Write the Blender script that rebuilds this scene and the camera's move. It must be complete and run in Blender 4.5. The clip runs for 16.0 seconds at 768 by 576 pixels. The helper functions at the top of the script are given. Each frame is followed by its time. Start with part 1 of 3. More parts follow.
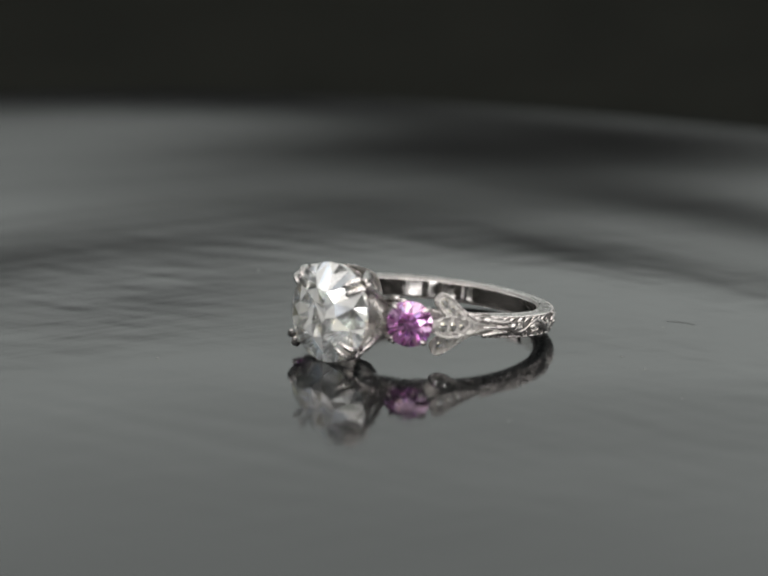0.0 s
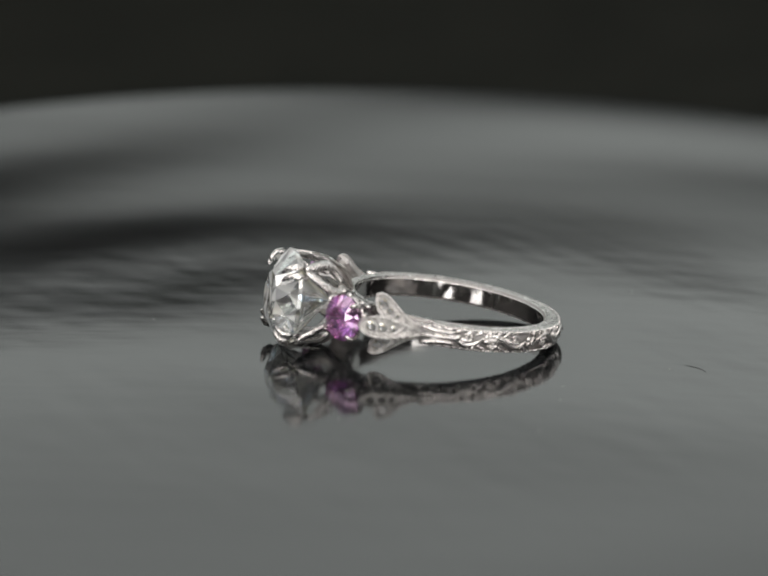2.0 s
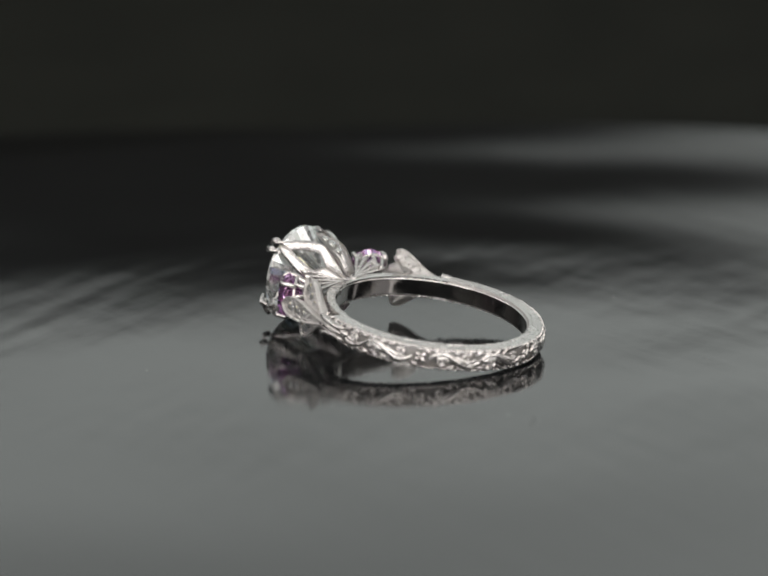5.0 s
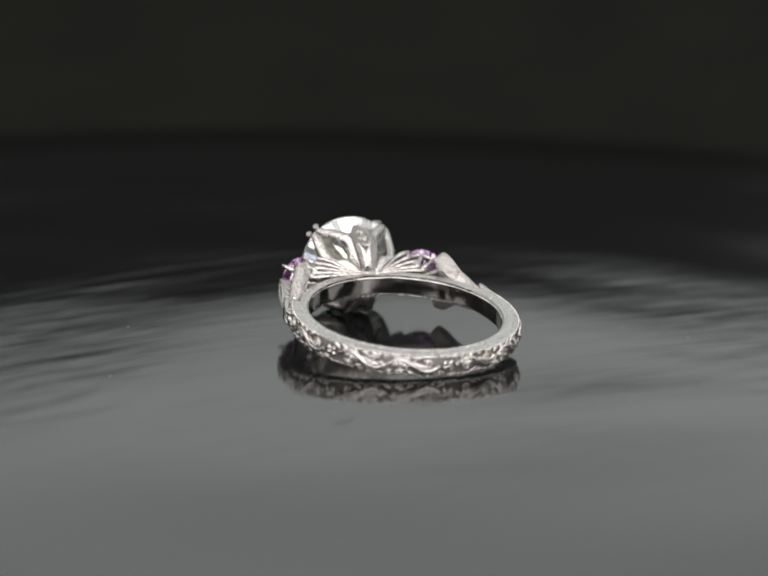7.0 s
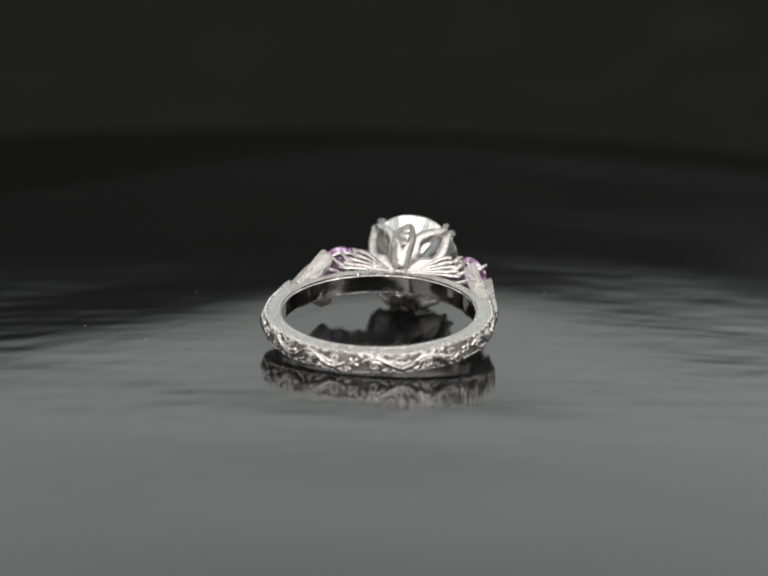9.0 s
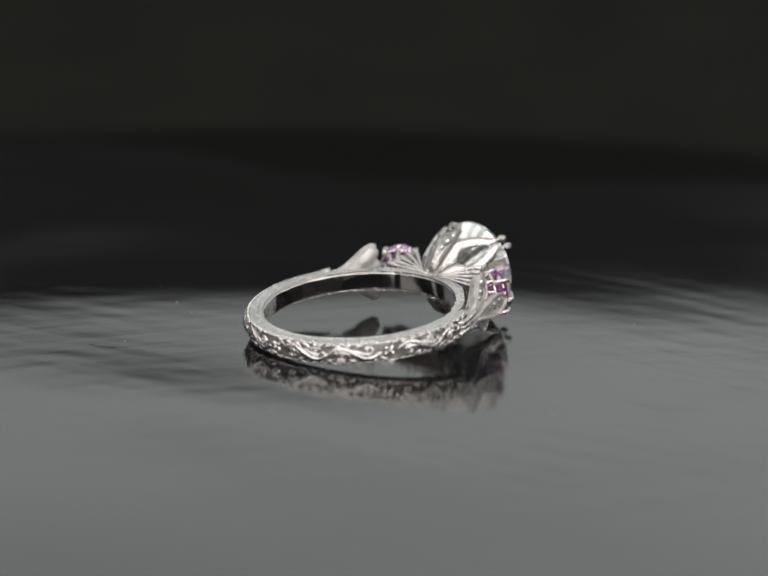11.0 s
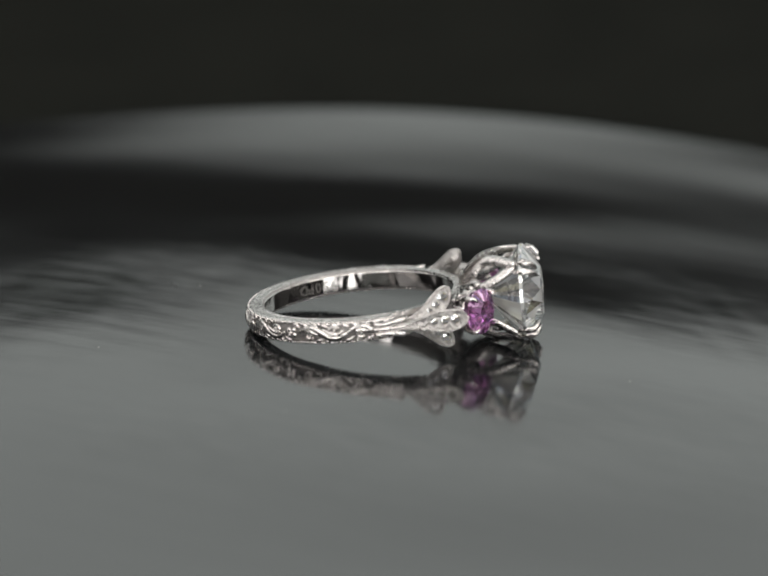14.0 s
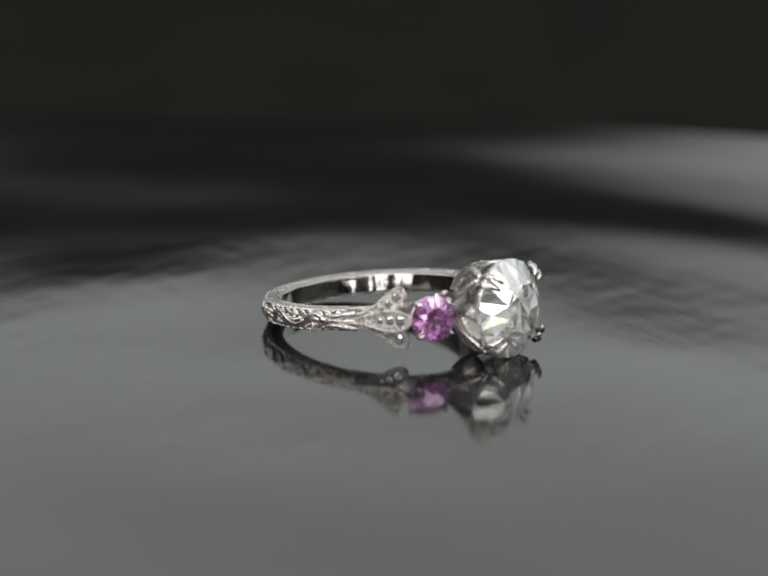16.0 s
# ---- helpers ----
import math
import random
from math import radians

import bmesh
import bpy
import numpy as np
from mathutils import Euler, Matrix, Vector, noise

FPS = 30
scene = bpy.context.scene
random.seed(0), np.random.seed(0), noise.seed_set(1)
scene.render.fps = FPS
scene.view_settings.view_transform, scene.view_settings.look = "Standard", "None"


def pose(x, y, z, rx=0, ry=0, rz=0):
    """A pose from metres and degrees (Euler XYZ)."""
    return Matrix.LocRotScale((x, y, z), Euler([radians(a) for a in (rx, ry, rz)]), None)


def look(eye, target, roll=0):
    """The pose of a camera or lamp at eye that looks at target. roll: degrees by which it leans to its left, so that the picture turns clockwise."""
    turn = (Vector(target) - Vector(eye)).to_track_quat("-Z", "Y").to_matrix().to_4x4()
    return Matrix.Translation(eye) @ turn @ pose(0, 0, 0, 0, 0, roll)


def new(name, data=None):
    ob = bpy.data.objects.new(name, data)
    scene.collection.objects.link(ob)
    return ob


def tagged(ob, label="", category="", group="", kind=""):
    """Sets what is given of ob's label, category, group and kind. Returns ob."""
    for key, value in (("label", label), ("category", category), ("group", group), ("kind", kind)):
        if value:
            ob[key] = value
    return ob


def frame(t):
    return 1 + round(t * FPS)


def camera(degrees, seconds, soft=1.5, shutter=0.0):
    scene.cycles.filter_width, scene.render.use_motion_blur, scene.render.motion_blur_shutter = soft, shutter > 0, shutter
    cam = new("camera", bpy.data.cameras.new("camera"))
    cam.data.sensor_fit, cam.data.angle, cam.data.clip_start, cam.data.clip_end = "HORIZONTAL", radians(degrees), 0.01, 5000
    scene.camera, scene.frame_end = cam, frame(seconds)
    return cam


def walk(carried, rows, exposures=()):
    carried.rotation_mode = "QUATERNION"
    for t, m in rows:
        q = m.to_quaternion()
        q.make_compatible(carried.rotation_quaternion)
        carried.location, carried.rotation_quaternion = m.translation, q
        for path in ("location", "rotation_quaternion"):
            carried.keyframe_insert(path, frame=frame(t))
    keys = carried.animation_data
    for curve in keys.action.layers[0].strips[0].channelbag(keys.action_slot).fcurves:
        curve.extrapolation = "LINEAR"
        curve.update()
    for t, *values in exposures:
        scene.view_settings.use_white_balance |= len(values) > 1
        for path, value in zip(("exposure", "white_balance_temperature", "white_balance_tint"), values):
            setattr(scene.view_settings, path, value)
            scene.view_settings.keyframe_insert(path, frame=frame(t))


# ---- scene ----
# ---- camera and turning ----
MM = 0.001
ZT = 0.030                      # the turntable's top above the table
TURN = [(0.0, 0.0), (0.5, -8.2), (1.0, -16.5), (1.5, -24.7), (2.0, -33.0), (2.5, -41.2), (3.0, -49.5), (3.5, -57.7),
        (4.0, -66.1), (5.0, -82.9), (6.0, -99.6), (6.5, -108.0), (7.0, -116.3), (7.5, -124.7), (8.0, -133.0), (8.5, -141.4),
        (9.0, -149.7), (10.0, -166.4), (11.0, -183.1), (11.5, -191.5), (12.0, -199.8), (12.5, -208.2), (13.0, -216.5), (13.5, -224.9),
        (14.0, -233.2), (14.5, -241.5), (15.0, -249.9), (15.5, -258.2), (16.0, -266.5)]
EYE = Vector((0, -0.2530, ZT + 0.0695))
PITCH, YAW, ROLL = radians(14.443), radians(0.372), 1.763
AIM = EYE + Vector((-math.sin(YAW) * math.cos(PITCH), math.cos(YAW) * math.cos(PITCH), -math.sin(PITCH)))

cam = camera(14.94, 16.0, soft=1.8)
cam.data.dof.use_dof = True
cam.data.dof.focus_distance = 0.260
cam.data.dof.aperture_fstop = 24.0
walk(cam, [(0.0, look(EYE, AIM, ROLL)), (16.0, look(EYE, AIM, ROLL))])

# ---- light ----
world = bpy.data.worlds.new("studio")
scene.world = world
world.use_nodes = True
world.node_tree.nodes["Background"].inputs[0].default_value = (0.9, 0.95, 1.0, 1)
world.node_tree.nodes["Background"].inputs[1].default_value = 0.02


def softbox(name, eye, target, wide, high, watts, colour, lean=0):
    d = bpy.data.lights.new(name, "AREA")
    d.shape, d.size, d.size_y, d.energy, d.color = "RECTANGLE", wide, high, watts, colour
    ob = new(name, d)
    ob.matrix_world = look(eye, target) @ pose(0, 0, 0, 0, 0, lean)
    return ob


def fade(lamp, share):
    """A diffuser that dims towards the softbox's lower edge, over this share of its height."""
    lamp.data.use_nodes = True
    t = lamp.data.node_tree
    side, r = t.nodes.new("ShaderNodeSeparateXYZ"), t.nodes.new("ShaderNodeMapRange")
    r.interpolation_type = "SMOOTHSTEP"
    r.inputs["From Min"].default_value, r.inputs["From Max"].default_value = 0.0, share
    t.links.new(t.nodes.new("ShaderNodeNewGeometry").outputs["Parametric"], side.inputs[0])
    t.links.new(side.outputs["Y"], r.inputs["Value"])
    t.links.new(r.outputs["Result"], t.nodes["Emission"].inputs["Strength"])


BACK = look((0, 0.80, ZT + 0.569), (0, 0.0, ZT)) @ pose(0, 0, 0, 0, 0, 8) @ Vector((0, -0.05, 0))
fade(softbox("softbox_back", BACK, BACK + Vector((0, -0.80, -0.569)), 2.3, 0.90, 5.45, (0.945, 1.0, 0.965), 8), 0.22)
softbox("softbox_top", (0, -0.10, ZT + 1.05), (0, -0.05, ZT), 1.5, 1.0, 2.8, (1.0, 0.965, 0.945))
softbox("softbox_front", (0.1, -0.80, ZT + 0.98), (0, 0.0, ZT), 2.3, 0.80, 17.5, (1.0, 0.955, 0.905))
for side_x in (-1.05, 1.05):
    softbox("softbox_side", (side_x, -0.15, ZT + 0.78), (0, 0.0, ZT), 1.5, 0.75, 5.8, (1.0, 0.96, 0.935))
# unseen fill lamps, added low in front to brighten stones and inner band
for low_x, low_wide in ((-0.62, 0.34), (-0.12, 0.22), (0.20, 0.16), (0.66, 0.38)):
    softbox("fill_low", (low_x, -0.95, ZT + 0.17), (0, 0.0, ZT), low_wide, 0.24, 4.4 * low_wide, (1.0, 0.985, 0.965))
scene.view_settings.exposure = 0.0


# ---- materials ----
def material(name, colour, rough=0.5, metal=0.0, ior=1.5, gloss=0.5):
    m = bpy.data.materials.new(name)
    m.use_nodes = True
    b = m.node_tree.nodes["Principled BSDF"]
    b.inputs["Base Color"].default_value = (*colour, 1)
    b.inputs["Roughness"].default_value = rough
    b.inputs["Metallic"].default_value = metal
    b.inputs["IOR"].default_value = ior
    b.inputs["Specular IOR Level"].default_value = gloss
    return m


def noise_node(m, scale, detail=4.0):
    t = m.node_tree
    co = t.nodes.new("ShaderNodeTexCoord")
    n = t.nodes.new("ShaderNodeTexNoise")
    n.inputs["Scale"].default_value, n.inputs["Detail"].default_value = scale, detail
    t.links.new(co.outputs["Object"], n.inputs["Vector"])
    return n


def vary_rough(m, scale, lo, hi):
    t = m.node_tree
    n = noise_node(m, scale)
    r = t.nodes.new("ShaderNodeMapRange")
    r.inputs["From Min"].default_value, r.inputs["From Max"].default_value = 0.3, 0.7
    r.inputs["To Min"].default_value, r.inputs["To Max"].default_value = lo, hi
    t.links.new(n.outputs["Fac"], r.inputs["Value"])
    t.links.new(r.outputs["Result"], t.nodes["Principled BSDF"].inputs["Roughness"])
    return m


def vary_colour(m, scale, a, b):
    t = m.node_tree
    n = noise_node(m, scale)
    r = t.nodes.new("ShaderNodeValToRGB")
    r.color_ramp.elements[0].position, r.color_ramp.elements[1].position = 0.3, 0.7
    r.color_ramp.elements[0].color, r.color_ramp.elements[1].color = (*a, 1), (*b, 1)
    t.links.new(n.outputs["Fac"], r.inputs["Fac"])
    t.links.new(r.outputs["Color"], t.nodes["Principled BSDF"].inputs["Base Color"])
    return m


def bump(m, scale, strength, distance, detail=4.0):
    t = m.node_tree
    n = noise_node(m, scale, detail)
    b = t.nodes.new("ShaderNodeBump")
    b.inputs["Strength"].default_value, b.inputs["Distance"].default_value = strength, distance
    t.links.new(n.outputs["Fac"], b.inputs["Height"])
    t.links.new(b.outputs["Normal"], t.nodes["Principled BSDF"].inputs["Normal"])
    return m


def grain(m, fine, coarse, strength, distance):
    """Two sizes of relief: tool marks over a gentle hand-worked unevenness."""
    t = m.node_tree
    a, b = noise_node(m, fine, 3.0), noise_node(m, coarse, 2.0)
    mix = t.nodes.new("ShaderNodeMath")
    mix.operation = "ADD"
    t.links.new(a.outputs["Fac"], mix.inputs[0])
    t.links.new(b.outputs["Fac"], mix.inputs[1])
    n = t.nodes.new("ShaderNodeBump")
    n.inputs["Strength"].default_value, n.inputs["Distance"].default_value = strength, distance
    t.links.new(mix.outputs[0], n.inputs["Height"])
    t.links.new(n.outputs["Normal"], t.nodes["Principled BSDF"].inputs["Normal"])
    return m


def wrinkles(m):
    """Long fine creases in two directions over a faint orange-peel."""
    t = m.node_tree
    co = t.nodes.new("ShaderNodeTexCoord")
    last = None
    for turn, along, across, deep in ((28, 45, 330, 0.000022), (-35, 80, 620, 0.000010), (0, 900, 900, 0.000003)):
        place, n, b = t.nodes.new("ShaderNodeMapping"), t.nodes.new("ShaderNodeTexNoise"), t.nodes.new("ShaderNodeBump")
        place.vector_type = "TEXTURE"
        place.inputs["Rotation"].default_value = (0, 0, radians(turn))
        place.inputs["Scale"].default_value = (1 / along, 1 / across, 1 / along)
        n.inputs["Scale"].default_value, n.inputs["Detail"].default_value = 1.0, 3.0
        b.inputs["Strength"].default_value, b.inputs["Distance"].default_value = 1.0, deep
        t.links.new(co.outputs["Object"], place.inputs["Vector"])
        t.links.new(place.outputs["Vector"], n.inputs["Vector"])
        t.links.new(n.outputs["Fac"], b.inputs["Height"])
        if last:
            t.links.new(last.outputs["Normal"], b.inputs["Normal"])
        last = b
    t.links.new(last.outputs["Normal"], t.nodes["Principled BSDF"].inputs["Normal"])
    return m


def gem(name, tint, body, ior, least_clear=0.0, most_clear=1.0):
    """Cut stone with its sparkle painted in: every facet differs at random in how clear, glossy or pale it is."""
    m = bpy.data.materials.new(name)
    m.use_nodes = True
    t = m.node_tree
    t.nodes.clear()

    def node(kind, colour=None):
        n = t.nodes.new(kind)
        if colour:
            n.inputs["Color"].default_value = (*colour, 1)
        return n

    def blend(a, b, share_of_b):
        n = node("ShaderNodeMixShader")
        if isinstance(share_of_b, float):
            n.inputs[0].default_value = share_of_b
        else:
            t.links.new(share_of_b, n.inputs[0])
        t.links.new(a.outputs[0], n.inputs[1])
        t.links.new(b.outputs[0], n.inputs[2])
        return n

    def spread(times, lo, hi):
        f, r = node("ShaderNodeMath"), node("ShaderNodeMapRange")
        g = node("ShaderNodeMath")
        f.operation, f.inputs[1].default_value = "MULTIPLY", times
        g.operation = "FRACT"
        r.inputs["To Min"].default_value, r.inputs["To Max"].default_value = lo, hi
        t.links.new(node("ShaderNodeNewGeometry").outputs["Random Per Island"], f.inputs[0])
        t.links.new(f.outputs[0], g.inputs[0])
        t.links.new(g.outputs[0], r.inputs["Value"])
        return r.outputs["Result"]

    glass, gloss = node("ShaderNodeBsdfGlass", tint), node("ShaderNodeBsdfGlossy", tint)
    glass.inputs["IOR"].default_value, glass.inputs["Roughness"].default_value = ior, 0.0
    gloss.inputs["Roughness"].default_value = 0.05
    # colour flashes painted facet by facet, in place of dispersion
    painted_fire = node("ShaderNodeValToRGB")
    painted_fire.color_ramp.interpolation = "CONSTANT"
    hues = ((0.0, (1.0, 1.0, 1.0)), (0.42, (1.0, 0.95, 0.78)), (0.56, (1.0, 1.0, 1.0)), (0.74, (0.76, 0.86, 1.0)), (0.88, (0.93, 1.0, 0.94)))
    while len(painted_fire.color_ramp.elements) < len(hues):
        painted_fire.color_ramp.elements.new(0.5)
    for el, (at, hue) in zip(painted_fire.color_ramp.elements, hues):
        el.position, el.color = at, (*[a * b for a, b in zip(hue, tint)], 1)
    t.links.new(spread(3.77, 0.0, 1.0), painted_fire.inputs["Fac"])
    t.links.new(painted_fire.outputs["Color"], gloss.inputs["Color"])
    t.links.new(painted_fire.outputs["Color"], glass.inputs["Color"])
    # pale body colour stands in for light returned from inside the stone
    painted_brilliance = blend(node("ShaderNodeBsdfDiffuse", body), node("ShaderNodeBsdfTranslucent", body), 0.35)
    rest = blend(gloss, painted_brilliance, spread(7.31, -0.1, 1.1))
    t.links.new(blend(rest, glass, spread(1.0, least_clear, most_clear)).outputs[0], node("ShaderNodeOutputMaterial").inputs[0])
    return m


PLATINUM = grain(vary_rough(material("platinum", (0.67, 0.645, 0.63), 0.3, 1.0), 900, 0.15, 0.31), 6500, 1800, 0.55, 0.00012)
ENGRAVED = grain(vary_rough(material("engraved_platinum", (0.62, 0.60, 0.585), 0.35, 1.0), 900, 0.28, 0.44), 3800, 1500, 0.9, 0.00035)
POLISHED = vary_rough(material("polished_platinum", (0.58, 0.56, 0.545), 0.1, 1.0), 500, 0.06, 0.12)
bump(POLISHED, 300, 0.4, 0.0006, 1.0)
# same platinum made darker: the engraved channel's shade is in its colour
SHADED_FLOOR_METAL = bump(vary_rough(material("shaded_recess_platinum", (0.37, 0.355, 0.345), 0.5, 1.0), 1500, 0.5, 0.68), 3000, 0.6, 0.0002)
# facet brightness of these stones is partly put into their colour
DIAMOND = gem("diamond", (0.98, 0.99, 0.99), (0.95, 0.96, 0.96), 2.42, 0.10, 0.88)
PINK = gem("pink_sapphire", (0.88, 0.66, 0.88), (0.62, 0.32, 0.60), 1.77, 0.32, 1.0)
ACRYLIC = wrinkles(vary_rough(material("black_acrylic", (0.004, 0.0045, 0.005), 0.09, 0.0, 1.55), 60, 0.075, 0.105))
CLOTH = bump(vary_colour(material("black_cloth", (0.009, 0.009, 0.007), 0.95, gloss=0.05), 40, (0.0050, 0.0054, 0.0041), (0.0082, 0.0086, 0.0067)), 1500, 0.4, 0.0005)
BACKING = bump(vary_colour(material("charcoal_paper", (0.03, 0.03, 0.027), 0.9), 3, (0.011, 0.0115, 0.0098), (0.0155, 0.016, 0.0138)), 300, 0.2, 0.001)
WALLS = bump(vary_colour(material("grey_paint", (0.15, 0.147, 0.144), 0.8), 2, (0.135, 0.132, 0.13), (0.165, 0.162, 0.158)), 200, 0.2, 0.001)
BASE = vary_rough(material("black_plastic", (0.015, 0.015, 0.015), 0.5), 80, 0.42, 0.6)
DUST = vary_colour(material("dust", (0.22, 0.215, 0.20), 0.9), 900, (0.15, 0.15, 0.14), (0.28, 0.27, 0.26))


# ---- mesh helpers ----
def mesh_of(name, bm, mat, scale=1.0, smooth=False):
    if scale != 1.0:
        bmesh.ops.scale(bm, vec=(scale,) * 3, verts=bm.verts)
    me = bpy.data.meshes.new(name)
    bm.to_mesh(me)
    bm.free()
    me.materials.append(mat)
    if smooth:
        me.shade_smooth()
    return me


def part(name, bm, mat, parent, label="", smooth=False):
    """A bmesh in millimetres as one mesh object under a thing or a part."""
    ob = new(name, mesh_of(name, bm, mat, MM, smooth))
    ob.parent = parent
    if label:
        tagged(ob, label)
    return ob


def share(name, me, parent, m):
    """Another object on the same mesh, at the pose m under its parent."""
    ob = new(name, me)
    ob.parent = parent
    ob.matrix_basis = m
    return ob


def box_bm(lo, hi):
    bm = bmesh.new()
    bmesh.ops.create_cube(bm, size=1.0)
    for v in bm.verts:
        v.co = Vector([lo[i] if v.co[i] < 0 else hi[i] for i in range(3)])
    return bm


def tube(bm, pts, radii, sides=8, flat=1.0, up=(0, 0, 1)):
    """A rounded rod along pts with its radius at each; flat squeezes it along up."""
    pts = [Vector(p) for p in pts]
    up = Vector(up)
    rings = []
    for i, p in enumerate(pts):
        d = (pts[min(i + 1, len(pts) - 1)] - pts[max(i - 1, 0)]).normalized()
        a = d.cross(up)
        if a.length < 1e-4:
            a = d.orthogonal()
        a.normalize()
        b = a.cross(d).normalized()
        r = radii[i] if hasattr(radii, "__len__") else radii
        rings.append([bm.verts.new(p + a * r * math.cos(k * math.tau / sides) + b * r * flat * math.sin(k * math.tau / sides))
                      for k in range(sides)])
    for r0, r1 in zip(rings, rings[1:]):
        for k in range(sides):
            bm.faces.new((r0[k], r0[(k + 1) % sides], r1[(k + 1) % sides], r1[k]))
    bm.faces.new(rings[0][::-1])
    bm.faces.new(rings[-1])
    return bm


def ball(bm, p, r, squash=(1, 1, 1), seg=10):
    got = bmesh.ops.create_uvsphere(bm, u_segments=seg, v_segments=seg // 2 + 1, radius=r)
    for v in got["verts"]:
        v.co = Vector([v.co[i] * squash[i] for i in range(3)]) + Vector(p)
    return bm


def bez(a, b, c, d, n=12):
    a, b, c, d = map(Vector, (a, b, c, d))
    return [a * (1 - t) ** 3 + b * 3 * t * (1 - t) ** 2 + c * 3 * t * t * (1 - t) + d * t ** 3 for t in (i / n for i in range(n + 1))]


# ---- room ----
def slab(name, lo, hi, mat, label, category):
    return tagged(new(name, mesh_of(name, box_bm(lo, hi), mat)), label, category, kind="structure")


slab("floor", (-1.5, -1.7, -0.85), (1.5, 1.5, -0.75), WALLS, "plain grey painted studio floor", "floor")
slab("wall_north", (-1.5, 1.5, -0.75), (1.5, 1.6, 1.6), BACKING, "charcoal paper backdrop wall behind the table", "wall")
slab("wall_south", (-1.5, -1.8, -0.75), (1.5, -1.7, 1.6), WALLS, "plain grey painted studio wall", "wall")
slab("wall_west", (-1.6, -1.7, -0.75), (-1.5, 1.5, 1.6), WALLS, "plain grey painted studio wall", "wall")
slab("wall_east", (1.5, -1.7, -0.75), (1.6, 1.5, 1.6), WALLS, "plain grey painted studio wall", "wall")
slab("ceiling", (-1.5, -1.7, 1.6), (1.5, 1.5, 1.7), WALLS, "plain grey painted studio ceiling", "ceiling")


def table():
    thing = tagged(new("draped_table"), "table covered by a black cloth that hangs to the floor", "table")
    for name, lo, hi in (("cloth_top", (-1.0, -0.8, -0.02), (1.0, 1.3, 0.0)), ("cloth_front", (-1.0, -0.8, -0.75), (1.0, -0.78, -0.02)),
                         ("cloth_back", (-1.0, 1.28, -0.75), (1.0, 1.3, -0.02)), ("cloth_side", (-1.0, -0.78, -0.75), (-0.98, 1.28, -0.02)),
                         ("cloth_side", (0.98, -0.78, -0.75), (1.0, 1.28, -0.02))):
        bm = box_bm(lo, hi)
        bmesh.ops.bevel(bm, geom=bm.edges[:], offset=0.004, segments=2, affect="EDGES")
        new(name, mesh_of(name, bm, CLOTH)).parent = thing
    return thing


table()


# ---- turntable ----
def ease(x, a, b):
    t = min(1.0, max(0.0, (x - a) / (b - a)))
    return t * t * (3 - 2 * t)


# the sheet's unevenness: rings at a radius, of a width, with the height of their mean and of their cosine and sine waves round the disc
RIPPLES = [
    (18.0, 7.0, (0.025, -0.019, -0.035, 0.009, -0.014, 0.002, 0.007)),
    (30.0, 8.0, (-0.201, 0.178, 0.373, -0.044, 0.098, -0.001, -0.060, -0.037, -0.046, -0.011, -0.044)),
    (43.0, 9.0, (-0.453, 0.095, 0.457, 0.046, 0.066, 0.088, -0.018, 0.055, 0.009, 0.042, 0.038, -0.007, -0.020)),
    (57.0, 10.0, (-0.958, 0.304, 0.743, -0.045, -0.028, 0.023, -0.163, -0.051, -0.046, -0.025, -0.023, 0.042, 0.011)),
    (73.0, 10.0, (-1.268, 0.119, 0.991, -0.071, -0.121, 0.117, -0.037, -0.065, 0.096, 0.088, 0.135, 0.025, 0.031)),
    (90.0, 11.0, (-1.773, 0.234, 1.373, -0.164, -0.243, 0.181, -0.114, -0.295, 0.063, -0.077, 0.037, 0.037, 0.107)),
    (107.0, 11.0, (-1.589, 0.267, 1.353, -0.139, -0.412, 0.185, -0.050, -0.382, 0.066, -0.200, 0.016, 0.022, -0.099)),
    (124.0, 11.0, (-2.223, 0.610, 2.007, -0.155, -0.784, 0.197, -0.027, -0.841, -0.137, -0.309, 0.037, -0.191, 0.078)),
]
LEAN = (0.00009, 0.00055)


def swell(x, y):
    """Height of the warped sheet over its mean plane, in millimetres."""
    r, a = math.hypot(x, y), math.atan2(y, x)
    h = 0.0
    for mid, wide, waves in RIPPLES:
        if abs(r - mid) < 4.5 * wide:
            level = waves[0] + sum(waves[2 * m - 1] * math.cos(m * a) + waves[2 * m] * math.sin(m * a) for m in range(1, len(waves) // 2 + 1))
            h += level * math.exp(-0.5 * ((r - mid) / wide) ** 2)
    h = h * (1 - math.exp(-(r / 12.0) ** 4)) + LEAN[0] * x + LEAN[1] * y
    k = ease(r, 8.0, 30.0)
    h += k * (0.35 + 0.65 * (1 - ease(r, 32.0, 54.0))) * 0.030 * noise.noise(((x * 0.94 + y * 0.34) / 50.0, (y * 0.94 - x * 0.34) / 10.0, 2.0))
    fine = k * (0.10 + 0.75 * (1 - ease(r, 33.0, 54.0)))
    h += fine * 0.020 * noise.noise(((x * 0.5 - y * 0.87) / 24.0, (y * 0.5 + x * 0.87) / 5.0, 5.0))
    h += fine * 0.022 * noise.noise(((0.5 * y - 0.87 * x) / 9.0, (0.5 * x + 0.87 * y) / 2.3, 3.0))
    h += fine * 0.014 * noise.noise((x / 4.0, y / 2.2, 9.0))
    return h


